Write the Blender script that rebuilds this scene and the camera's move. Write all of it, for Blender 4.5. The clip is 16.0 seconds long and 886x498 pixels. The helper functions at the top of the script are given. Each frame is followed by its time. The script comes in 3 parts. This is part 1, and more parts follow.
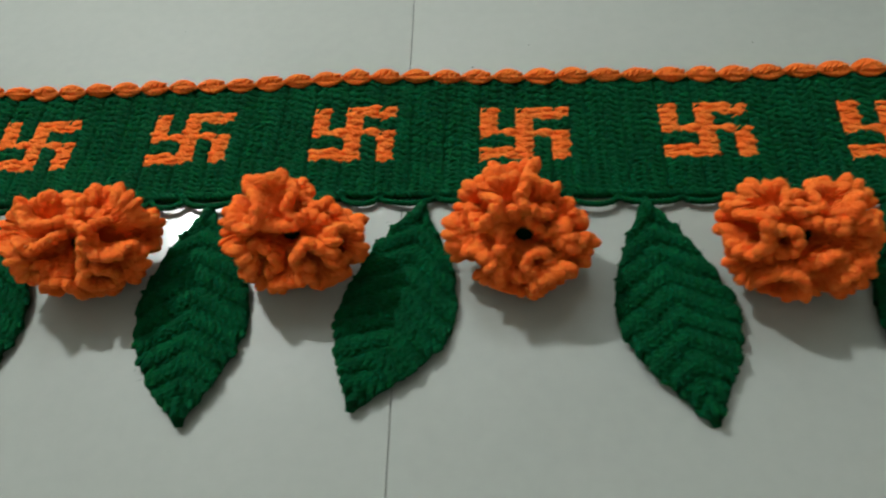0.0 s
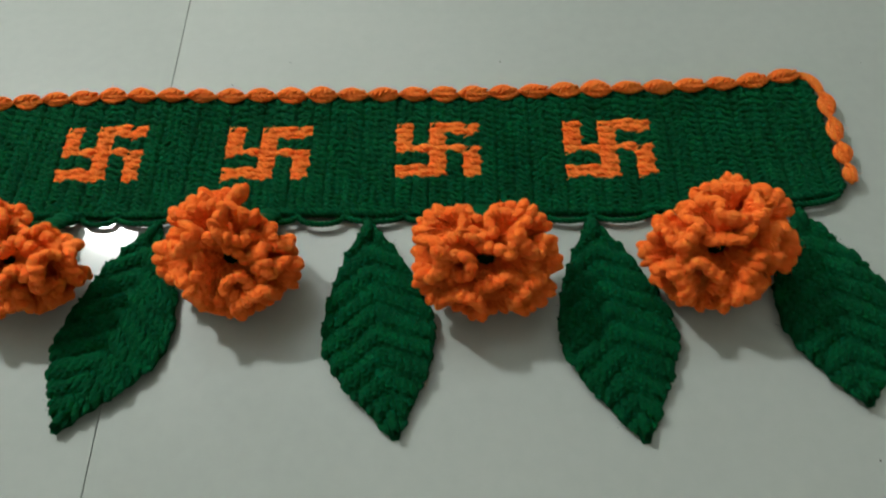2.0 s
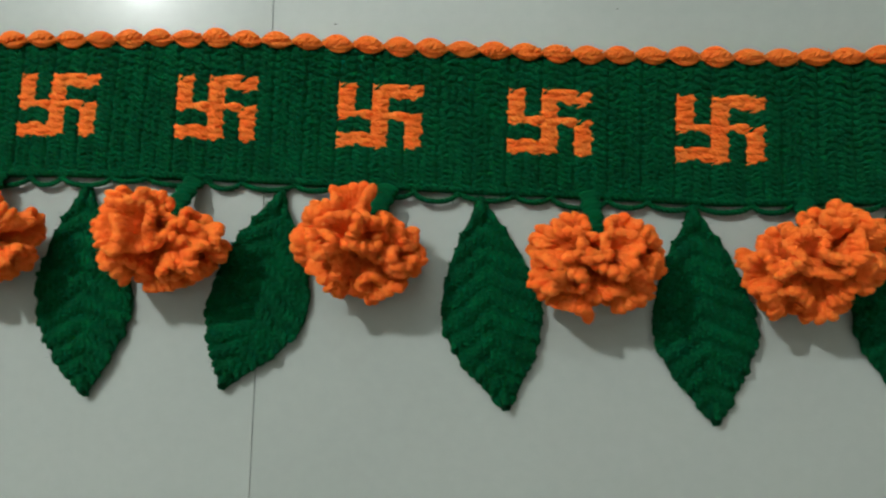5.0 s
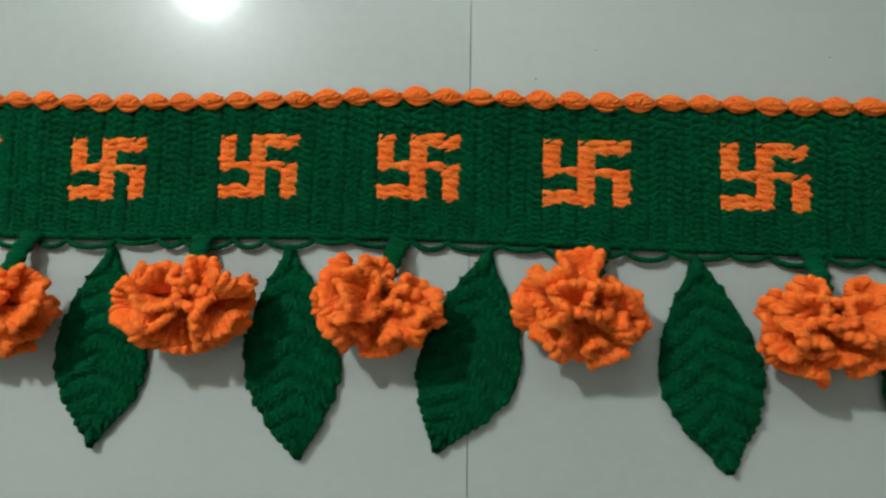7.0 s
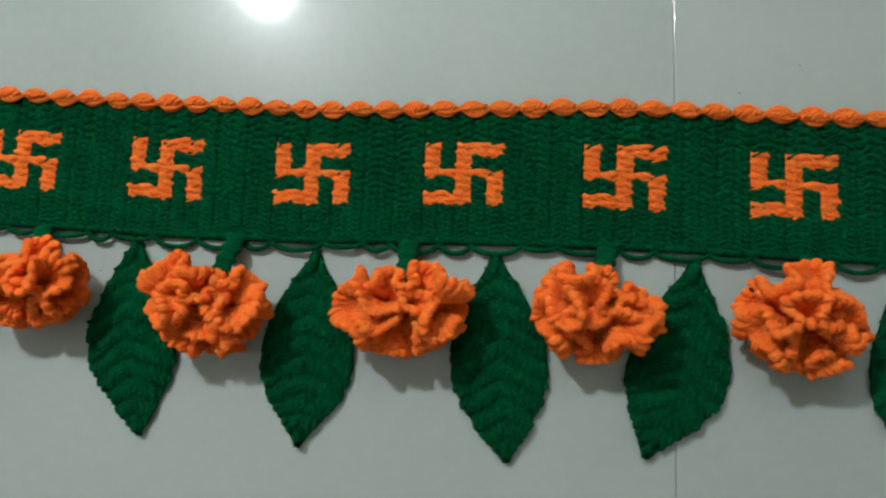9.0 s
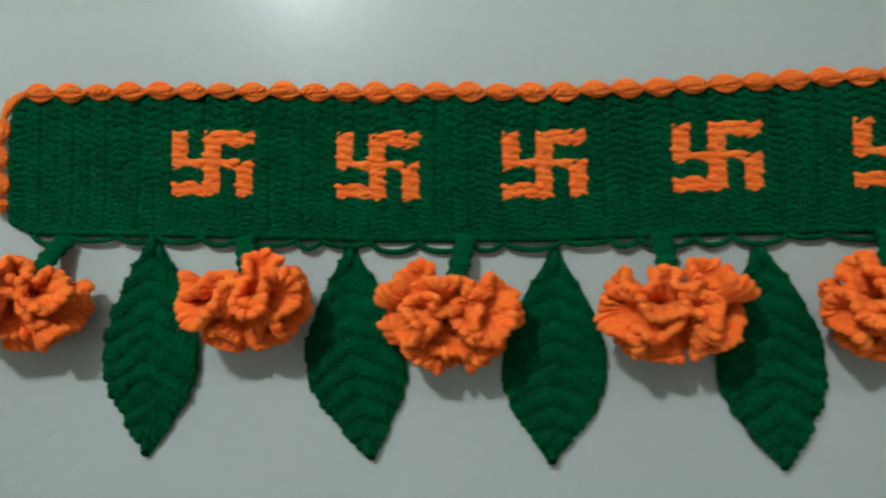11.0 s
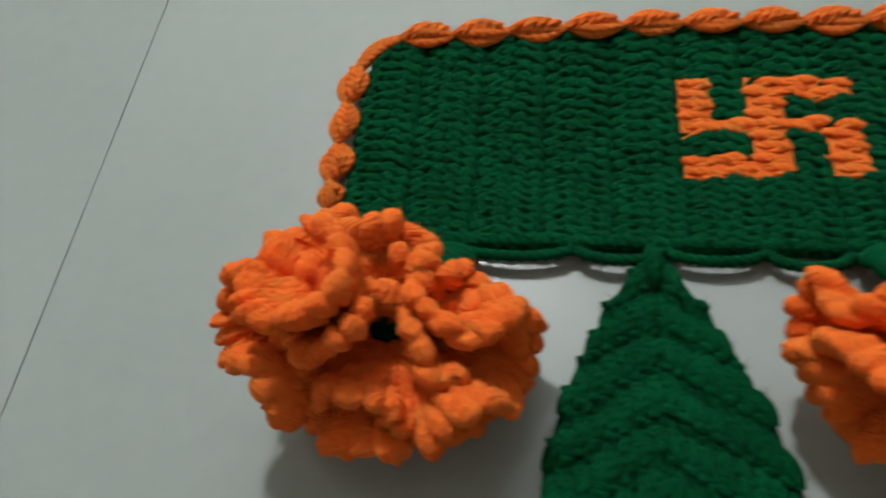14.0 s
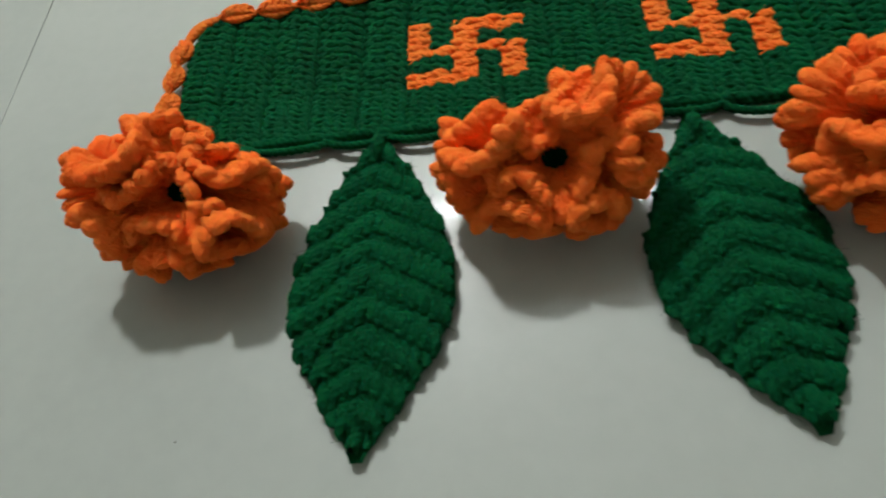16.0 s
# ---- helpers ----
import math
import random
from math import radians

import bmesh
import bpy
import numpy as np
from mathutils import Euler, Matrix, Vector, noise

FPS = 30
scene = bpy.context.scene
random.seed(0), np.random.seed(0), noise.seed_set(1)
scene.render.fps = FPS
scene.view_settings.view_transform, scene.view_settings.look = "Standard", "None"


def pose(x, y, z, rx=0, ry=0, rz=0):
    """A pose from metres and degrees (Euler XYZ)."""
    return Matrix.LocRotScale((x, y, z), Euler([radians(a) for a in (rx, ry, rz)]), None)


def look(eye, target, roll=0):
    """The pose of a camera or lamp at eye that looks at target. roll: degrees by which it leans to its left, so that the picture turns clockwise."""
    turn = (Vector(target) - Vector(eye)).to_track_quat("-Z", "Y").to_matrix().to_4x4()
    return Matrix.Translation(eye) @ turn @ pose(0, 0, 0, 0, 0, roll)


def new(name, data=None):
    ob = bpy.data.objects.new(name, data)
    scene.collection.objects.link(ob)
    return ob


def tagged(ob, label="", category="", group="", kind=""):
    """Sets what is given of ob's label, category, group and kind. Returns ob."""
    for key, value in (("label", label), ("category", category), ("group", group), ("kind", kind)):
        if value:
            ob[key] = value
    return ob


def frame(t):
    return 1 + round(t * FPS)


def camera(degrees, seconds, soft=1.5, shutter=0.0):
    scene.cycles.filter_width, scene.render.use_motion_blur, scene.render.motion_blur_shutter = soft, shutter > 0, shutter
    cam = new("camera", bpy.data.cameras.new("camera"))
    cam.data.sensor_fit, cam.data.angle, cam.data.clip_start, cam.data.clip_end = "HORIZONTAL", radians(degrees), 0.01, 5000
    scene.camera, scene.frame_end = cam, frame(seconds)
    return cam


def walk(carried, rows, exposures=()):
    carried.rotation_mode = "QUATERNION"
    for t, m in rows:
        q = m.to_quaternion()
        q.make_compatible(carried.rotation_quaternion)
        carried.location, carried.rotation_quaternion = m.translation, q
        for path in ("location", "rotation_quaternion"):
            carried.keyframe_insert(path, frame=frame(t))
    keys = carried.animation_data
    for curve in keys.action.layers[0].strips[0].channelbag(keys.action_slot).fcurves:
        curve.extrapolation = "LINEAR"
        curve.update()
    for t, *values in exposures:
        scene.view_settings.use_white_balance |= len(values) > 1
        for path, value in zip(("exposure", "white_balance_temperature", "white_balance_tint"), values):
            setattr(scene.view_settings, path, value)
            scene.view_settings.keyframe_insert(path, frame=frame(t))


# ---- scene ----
cam = camera(63.2, 16.0, soft=2.0, shutter=0.5)
PATH = [
    (0, (0.083, 0.164, 0.298), (-0.096, 1.21, -1.397), -8.8),
    (0.5, (0.114, 0.17, 0.306), (-0.07, 1.206, -1.395), -8.5),
    (1, (0.142, 0.176, 0.301), (-0.028, 1.197, -1.41), -8.6),
    (1.5, (0.178, 0.176, 0.303), (0.03, 1.235, -1.387), -8.4),
    (2, (0.201, 0.177, 0.315), (0.13, 1.168, -1.421), -4.7),
    (2.5, (0.203, 0.18, 0.331), (0.113, 0.995, -1.493), -4.8),
    (3, (0.207, 0.206, 0.363), (0.157, 0.772, -1.555), -1.7),
    (3.2, (0.201, 0.23, 0.381), (0.167, 0.689, -1.565), -0.2),
    (5.3, (0.146, 0.308, 0.39), (-0.018, 0.524, -1.592), -35.3),
    (5.5, (0.14, 0.313, 0.391), (-0.069, 0.54, -1.585), -41.0),
    (6, (0.103, 0.318, 0.384), (-0.069, 0.56, -1.594), -34.3),
    (6.5, (0.074, 0.328, 0.394), (-0.091, 0.552, -1.587), -35.1),
    (7, (0.052, 0.334, 0.394), (-0.133, 0.535, -1.587), -41.0),
    (7.5, (0.02, 0.327, 0.393), (-0.129, 0.556, -1.589), -30.1),
    (8, (0.002, 0.329, 0.398), (-0.177, 0.567, -1.579), -34.7),
    (8.5, (-0.032, 0.332, 0.403), (-0.226, 0.575, -1.573), -35.8),
    (9, (-0.06, 0.331, 0.412), (-0.257, 0.54, -1.567), -40.7),
    (9.2, (-0.071, 0.327, 0.413), (-0.267, 0.533, -1.567), -41.2),
    (11.3, (-0.237, 0.351, 0.382), (-0.395, 0.454, -1.609), -57.2),
    (11.5, (-0.263, 0.348, 0.378), (-0.408, 0.497, -1.611), -42.5),
    (12, (-0.317, 0.357, 0.343), (-0.553, 0.611, -1.627), -39.1),
    (12.5, (-0.364, 0.351, 0.255), (-0.6, 0.721, -1.697), -29.4),
    (13, (-0.422, 0.318, 0.189), (-0.617, 1.098, -1.642), -11.4),
    (13.5, (-0.445, 0.292, 0.159), (-0.695, 1.285, -1.559), -11.0),
    (14, (-0.416, 0.278, 0.168), (-0.772, 1.307, -1.509), -16.1),
    (14.5, (-0.39, 0.267, 0.188), (-0.691, 1.325, -1.482), -14.9),
    (15, (-0.381, 0.244, 0.196), (-0.686, 1.312, -1.467), -14.9),
    (15.5, (-0.364, 0.213, 0.197), (-0.657, 1.283, -1.467), -16.9),
    (16, (-0.34, 0.196, 0.197), (-0.616, 1.3, -1.447), -17.4),
]
walk(cam, [(t, look(eye, target, roll)) for t, eye, target, roll in PATH],
     [(0, 0.02, 6420, 8), (3, 0.10, 6450, 6), (5.5, 0.08, 6300, 6), (9, -0.13, 6120, 5), (11.5, -0.18, 6000, 6),
      (12.5, -0.38, 6030, 9), (14.5, -0.27, 6350, 10), (16, -0.10, 6480, 9)])

# ---- light: a bare bulb above and beyond the hanging, a tube lamp on the far wall ----
BULB = Vector((-0.642, 1.064, 1.086))
TUBE = Vector((-0.27, 2.03, 2.25))
BULB_POWER, TUBE_POWER = 740.0, 90.0
world = bpy.data.worlds.new("world")
world.use_nodes = True
world.node_tree.nodes["Background"].inputs[0].default_value = (0.8, 0.9, 1.0, 1)
world.node_tree.nodes["Background"].inputs[1].default_value = 0.02
scene.world = world
scene.view_settings.exposure = 0.0


# ---- materials ----
def material(name):
    m = bpy.data.materials.new(name)
    m.use_nodes = True
    t = m.node_tree
    b = t.nodes["Principled BSDF"]

    def node(kind, **kw):
        n = t.nodes.new(kind)
        for k, v in kw.items():
            n.inputs[k.replace("_", " ")].default_value = v
        return n
    return m, t, b, node


def yarn(name, dark, light, sheen, gloss, soft=0.5, deep=0.003, relief=0.5):
    """Twisted acrylic yarn: ply ridges along the strand, fine fibres, slow colour drift."""
    m, t, b, node = material(name)
    uv = node("ShaderNodeUVMap")
    uv.uv_map = "yarn"
    sep = node("ShaderNodeSeparateXYZ")
    t.links.new(uv.outputs[0], sep.inputs[0])
    # ply twist: three plies that turn once in 2.8 mm
    a = node("ShaderNodeMath")
    a.operation = "MULTIPLY_ADD"
    a.inputs[1].default_value, a.inputs[2].default_value = 2 * math.pi / 2.8, 0
    t.links.new(sep.outputs[0], a.inputs[0])
    c = node("ShaderNodeMath")
    c.operation = "MULTIPLY_ADD"
    c.inputs[1].default_value = 2 * math.pi * 3
    t.links.new(sep.outputs[1], c.inputs[0])
    t.links.new(a.outputs[0], c.inputs[2])
    s = node("ShaderNodeMath")
    s.operation = "SINE"
    t.links.new(c.outputs[0], s.inputs[0])
    co = node("ShaderNodeTexCoord")
    fine = node("ShaderNodeTexNoise", Scale=2600.0, Detail=3.0)
    slow = node("ShaderNodeTexNoise", Scale=90.0, Detail=2.0)
    t.links.new(co.outputs["Object"], fine.inputs["Vector"])
    t.links.new(co.outputs["Object"], slow.inputs["Vector"])
    h = node("ShaderNodeMath")
    h.operation = "MULTIPLY_ADD"
    h.inputs[1].default_value = 0.42
    t.links.new(s.outputs[0], h.inputs[0])
    t.links.new(fine.outputs["Fac"], h.inputs[2])
    wool = node("ShaderNodeTexNoise", Scale=750.0, Detail=2.0)
    t.links.new(co.outputs["Object"], wool.inputs["Vector"])
    h2 = node("ShaderNodeMath")
    h2.operation = "MULTIPLY_ADD"
    h2.inputs[1].default_value = 2.2
    t.links.new(wool.outputs["Fac"], h2.inputs[0])
    t.links.new(h.outputs[0], h2.inputs[2])
    bump = node("ShaderNodeBump", Strength=relief, Distance=0.0009)
    t.links.new(h2.outputs[0], bump.inputs["Height"])
    t.links.new(bump.outputs[0], b.inputs["Normal"])
    add = node("ShaderNodeMath")
    add.operation = "MULTIPLY_ADD"
    add.inputs[1].default_value = 0.45
    t.links.new(fine.outputs["Fac"], add.inputs[0])
    mul = node("ShaderNodeMath")
    mul.operation = "MULTIPLY"
    mul.inputs[1].default_value = 0.6
    t.links.new(slow.outputs["Fac"], mul.inputs[0])
    t.links.new(mul.outputs[0], add.inputs[2])
    ramp = node("ShaderNodeValToRGB")
    ramp.color_ramp.elements[0].position, ramp.color_ramp.elements[1].position = 0.3, 0.72
    ramp.color_ramp.elements[0].color, ramp.color_ramp.elements[1].color = (*dark, 1), (*light, 1)
    t.links.new(add.outputs[0], ramp.inputs[0])
    t.links.new(ramp.outputs[0], b.inputs["Base Color"])
    b.inputs["Roughness"].default_value = 0.85
    b.inputs["Specular IOR Level"].default_value = gloss
    b.inputs["Subsurface Weight"].default_value = soft
    b.inputs["Subsurface Radius"].default_value = (1.0, 0.5, 0.2)
    b.inputs["Subsurface Scale"].default_value = deep
    b.inputs["Sheen Weight"].default_value = sheen
    b.inputs["Sheen Roughness"].default_value = 0.5
    b.inputs["Sheen Tint"].default_value = (*light, 1)
    return m


GREEN = yarn("green_yarn", (0.0003, 0.038, 0.012), (0.0006, 0.081, 0.025), 0.0, 0.07)
ORANGE = yarn("orange_yarn", (1.0, 0.140, 0.015), (1.0, 0.222, 0.034), 0.16, 0.15, 0.5, 0.0028, 0.62)


def tile_material():
    m, t, b, node = material("glazed_tile")
    co = node("ShaderNodeTexCoord")
    info = node("ShaderNodeObjectInfo")
    n = node("ShaderNodeTexNoise", Scale=3.0, Detail=4.0)
    n2 = node("ShaderNodeTexNoise", Scale=140.0, Detail=3.0)
    t.links.new(co.outputs["Object"], n.inputs["Vector"])
    t.links.new(co.outputs["Object"], n2.inputs["Vector"])
    mix = node("ShaderNodeMath")
    mix.operation = "MULTIPLY_ADD"
    mix.inputs[1].default_value = 0.35
    t.links.new(n2.outputs["Fac"], mix.inputs[0])
    t.links.new(n.outputs["Fac"], mix.inputs[2])
    ramp = node("ShaderNodeValToRGB")
    ramp.color_ramp.elements[0].position, ramp.color_ramp.elements[1].position = 0.35, 0.95
    ramp.color_ramp.elements[0].color = (0.315, 0.352, 0.324, 1)
    ramp.color_ramp.elements[1].color = (0.378, 0.415, 0.385, 1)
    t.links.new(mix.outputs[0], ramp.inputs[0])
    t.links.new(ramp.outputs[0], b.inputs["Base Color"])
    rr = node("ShaderNodeMapRange")
    rr.inputs["To Min"].default_value, rr.inputs["To Max"].default_value = 0.26, 0.36
    t.links.new(n.outputs["Fac"], rr.inputs["Value"])
    t.links.new(rr.outputs[0], b.inputs["Roughness"])
    bump = node("ShaderNodeBump", Strength=0.04, Distance=0.0006)
    wavy = node("ShaderNodeTexNoise", Scale=14.0, Detail=2.0)
    t.links.new(co.outputs["Object"], wavy.inputs["Vector"])
    t.links.new(wavy.outputs["Fac"], bump.inputs["Height"])
    t.links.new(bump.outputs[0], b.inputs["Normal"])
    b.inputs["Specular IOR Level"].default_value = 0.2
    b.inputs["Coat Weight"].default_value = 0.6
    b.inputs["Coat Roughness"].default_value = 0.075
    return m


def plain(name, colour, rough, scale=30.0, vary=0.12, metal=0.0):
    m, t, b, node = material(name)
    co = node("ShaderNodeTexCoord")
    n = node("ShaderNodeTexNoise", Scale=scale, Detail=5.0)
    t.links.new(co.outputs["Object"], n.inputs["Vector"])
    ramp = node("ShaderNodeValToRGB")
    ramp.color_ramp.elements[0].color = (*[c * (1 - vary) for c in colour], 1)
    ramp.color_ramp.elements[1].color = (*[min(1, c * (1 + vary)) for c in colour], 1)
    t.links.new(n.outputs["Fac"], ramp.inputs[0])
    t.links.new(ramp.outputs[0], b.inputs["Base Color"])
    bump = node("ShaderNodeBump", Strength=0.15, Distance=0.002)
    t.links.new(n.outputs["Fac"], bump.inputs["Height"])
    t.links.new(bump.outputs[0], b.inputs["Normal"])
    b.inputs["Roughness"].default_value, b.inputs["Metallic"].default_value = rough, metal
    return m


def glow(name, colour, strength):
    m, t, b, node = material(name)
    b.inputs["Emission Color"].default_value = (*colour, 1)
    b.inputs["Emission Strength"].default_value = strength
    return m


TILE = tile_material()
GROUT = plain("dark_grout", (0.17, 0.17, 0.15), 0.9, 200)
PAINT = plain("wall_paint", (0.60, 0.58, 0.52), 0.8, 6, 0.05)
CEIL = plain("ceiling_paint", (0.74, 0.73, 0.70), 0.85, 6, 0.04)
PLASTIC = plain("white_plastic", (0.7, 0.7, 0.68), 0.4, 20, 0.03)
BLACK = plain("black_cable", (0.02, 0.02, 0.02), 0.5, 50)
DIRT = plain("dirt_speck", (0.05, 0.045, 0.035), 0.9, 900)
BULB_GLOW = glow("bulb_glow", (0.98, 0.98, 0.96), BULB_POWER)
TUBE_GLOW = glow("tube_glow", (0.92, 0.97, 1.0), TUBE_POWER)


# ---- mesh helpers ----
def empty(name, at=(0, 0, 0), parent=None):
    ob = new(name)
    ob.empty_display_size = 0.02
    ob.location = at
    ob.parent = parent
    return ob


def part(name, bm, mat, parent=None, label="", smooth=False):
    me = bpy.data.meshes.new(name)
    bm.to_mesh(me)
    bm.free()
    me.materials.append(mat)
    if smooth:
        me.polygons.foreach_set("use_smooth", [True] * len(me.polygons))
    ob = new(name, me)
    ob.parent = parent
    return tagged(ob, label) if label else ob


def box(size, at=(0, 0, 0), bevel=0.0):
    bm = bmesh.new()
    bmesh.ops.create_cube(bm, size=1.0, matrix=Matrix.Translation(at) @ Matrix.Diagonal((*size, 1)))
    if bevel:
        bmesh.ops.bevel(bm, geom=bm.edges[:], offset=bevel, segments=2, affect="EDGES", profile=0.5)
    return bm


def lathe(profile, at=(0, 0, 0), turns=24):
    """Rings of (radius, height) round the z axis."""
    bm = bmesh.new()
    rings = [[bm.verts.new((at[0] + r * math.cos(2 * math.pi * i / turns), at[1] + r * math.sin(2 * math.pi * i / turns), at[2] + z))
              for i in range(turns)] for r, z in profile]
    for a, b in zip(rings, rings[1:]):
        for i in range(turns):
            j = (i + 1) % turns
            bm.faces.new((a[i], a[j], b[j], b[i]))
    bm.faces.new(rings[0][::-1])
    bm.faces.new(rings[-1])
    return bm


def unit(v):
    return v / np.maximum(np.linalg.norm(v, axis=-1, keepdims=True), 1e-9)


class Strands:
    """Collects yarn strands and links them as one mesh."""

    def __init__(self):
        self.v, self.f, self.uv, self.n, self.skin, self.root = [], [], [], 0, [], []

    def add(self, centre, radius, up, flat=1.0, sides=8):
        """centre (n, k, 3), radius (n, k) or scalar, up (n, 1, 3) or (3,): tapered strands."""
        c = np.asarray(centre, float)
        n, k, _ = c.shape
        r = np.broadcast_to(np.asarray(radius, float), (n, k))[..., None]
        t = unit(np.gradient(c, axis=1))
        b = unit(np.cross(t, np.broadcast_to(np.asarray(up, float), c.shape)))
        m = np.cross(b, t)
        a = np.arange(sides) * 2 * np.pi / sides
        ring = c[:, :, None] + r[:, :, None] * (np.cos(a)[:, None] * b[:, :, None] + flat * np.sin(a)[:, None] * m[:, :, None])
        step = np.linalg.norm(np.diff(c, axis=1), axis=-1)
        along = np.concatenate([np.zeros((n, 1)), np.cumsum(step, 1)], 1) * 1000 + np.random.rand(n, 1) * 10
        i, j, s = np.meshgrid(np.arange(n), np.arange(k - 1), np.arange(sides), indexing="ij")
        s2 = (s + 1) % sides
        at = lambda jj, ss: self.n + (i * k + jj) * sides + ss
        quads = np.stack([at(j, s), at(j, s2), at(j + 1, s2), at(j + 1, s)], -1).reshape(-1, 4)
        u0, u1 = along[i, j], along[i, j + 1]
        v0, v1 = s / sides, (s + 1) / sides
        uv = np.stack([np.stack([u0, v0], -1), np.stack([u0, v1], -1), np.stack([u1, v1], -1), np.stack([u1, v0], -1)], -2)
        self.v.append(ring.reshape(-1, 3))
        self.skin.append(np.concatenate([ring, unit(ring - c[:, :, None])], -1).reshape(-1, 6))
        self.root.append(self.n + np.arange(n * k * sides))
        self.f.append(quads)
        self.uv.append(uv.reshape(-1, 2))
        self.n += n * k * sides
        return self

    def fuzz(self, count, length=0.0020, thin=0.00008):
        """Loose fibres that grow out of the strands."""
        root = np.concatenate(self.root)
        skin = np.concatenate(self.skin)
        pick = np.random.randint(0, len(skin), count)
        at, out = skin[pick, :3], skin[pick, 3:]
        way = unit(out + np.random.normal(0, 0.75, at.shape))
        size = length * np.random.uniform(0.4, 1.3, (count, 1))
        side = unit(np.cross(way, np.random.normal(0, 1, at.shape))) * thin
        mid = at + size * 0.45 * way
        v = np.stack([mid - side, at + size * (way + 0.2 * np.random.normal(0, 1, at.shape)), mid + side], 1)
        base = self.n + 3 * np.arange(count)[:, None]
        f = np.concatenate([root[pick][:, None], base, base + 1, base + 2], 1)
        self.v.append(v.reshape(-1, 3))
        self.f.append(f)
        self.uv.append(np.zeros((count * 4, 2)))
        self.n += 3 * count
        return self

    def sheet(self, grid, uv=None, out=None):
        """A sheet of quads through a grid (a, b, 3) of places, with the yarn's run (a, b, 2) and its outward side."""
        a, b, _ = grid.shape
        i, j = np.meshgrid(np.arange(a - 1), np.arange(b - 1), indexing="ij")
        at = lambda ii, jj: ii * b + jj
        quads = np.stack([at(i, j), at(i + 1, j), at(i + 1, j + 1), at(i, j + 1)], -1).reshape(-1, 4)
        run = grid.reshape(-1, 3)[:, :2] * 1000 if uv is None else uv.reshape(-1, 2)
        self.v.append(grid.reshape(-1, 3))
        self.f.append(quads + self.n)
        self.uv.append(run[quads].reshape(-1, 2))
        if out is not None:
            self.skin.append(np.concatenate([grid, out], -1).reshape(-1, 6))
            self.root.append(self.n + np.arange(a * b))
        self.n += a * b
        return self

    def link(self, name, mat, parent=None, label=""):
        v, f, uv = (np.concatenate(x) for x in (self.v, self.f, self.uv))
        me = bpy.data.meshes.new(name)
        me.vertices.add(len(v))
        me.vertices.foreach_set("co", v.astype(np.float32).ravel())
        me.loops.add(len(f) * 4)
        me.loops.foreach_set("vertex_index", f.astype(np.int32).ravel())
        me.polygons.add(len(f))
        me.polygons.foreach_set("loop_start", np.arange(0, len(f) * 4, 4, dtype=np.int32))
        me.polygons.foreach_set("use_smooth", np.ones(len(f), dtype=bool))
        layer = me.uv_layers.new(name="yarn")
        layer.data.foreach_set("uv", uv.astype(np.float32).ravel())
        me.update(calc_edges=True)
        me.materials.append(mat)
        ob = new(name, me)
        ob.parent = parent
        return tagged(ob, label) if label else ob


# ---- the room ----
floor = tagged(empty("floor"), "glossy off-white floor tiles with thin dark joints", "floor", kind="structure")
part("grout_bed", box((6.4, 6.4, 0.02), (0.0, 0.4, -0.0112)), GROUT, floor)
tagged(part("wall_north", box((5.6, 0.12, 2.9), (0.0, 2.152, 1.44)), PAINT), "plain pale painted wall", "wall", kind="structure")
tagged(part("wall_south", box((5.6, 0.12, 2.9), (0.0, -2.0, 1.44)), PAINT), "plain pale painted wall", "wall", kind="structure")
tagged(part("wall_west", box((0.12, 4.03, 2.9), (-2.74, 0.076, 1.44)), PAINT), "plain pale painted wall", "wall", kind="structure")
tagged(part("wall_east", box((0.12, 4.03, 2.9), (2.74, 0.076, 1.44)), PAINT), "plain pale painted wall", "wall", kind="structure")
tagged(part("ceiling", box((5.6, 4.9, 0.1), (0.0, 0.4, 2.94)), CEIL), "plain white ceiling", "ceiling", kind="structure")

tube_lamp = tagged(empty("tube_lamp", (0, 0, 0)), "lit white fluorescent tube lamp on the wall", "lamp")
part("batten", box((1.24, 0.036, 0.05), (TUBE.x, TUBE.y + 0.043, TUBE.z), 0.006), PLASTIC, tube_lamp)
tube = part("tube", lathe([(0.010, -0.600), (0.013, -0.598), (0.013, 0.598), (0.010, 0.600)]), TUBE_GLOW, tube_lamp, "glowing white glass tube", True)
tube.matrix_basis = Matrix.Translation(TUBE) @ pose(0, 0, 0, 0, 90, 0)
for sx in (-1, 1):
    part("socket", box((0.022, 0.05, 0.04), (TUBE.x + sx * 0.612, TUBE.y + 0.007, TUBE.z), 0.004), PLASTIC, tube_lamp)

bulb_lamp = tagged(empty("pendant_bulb", BULB), "lit round bulb hanging on a black cable", "lamp")
part("globe", lathe([(0.004, -0.042), (0.020, -0.037), (0.034, -0.025), (0.041, -0.008), (0.041, 0.008), (0.034, 0.026), (0.020, 0.040), (0.014, 0.050)]),
     BULB_GLOW, bulb_lamp, "glowing round bulb", True)
part("socket", lathe([(0.016, 0.048), (0.019, 0.052), (0.019, 0.085), (0.012, 0.095), (0.004, 0.098)]), PLASTIC, bulb_lamp, "", True)
part("cable", lathe([(0.003, 0.096), (0.003, 2.89 - BULB.z)], turns=10), BLACK, bulb_lamp)

# ---- the hanging: its band ----
toran = tagged(empty("door_hanging", (0, 0.40, 0)),
               "green crocheted door hanging with orange marigolds, lying on floor tiles", "door hanging")
toran_inv = Matrix.Translation((0, -0.40, 0))


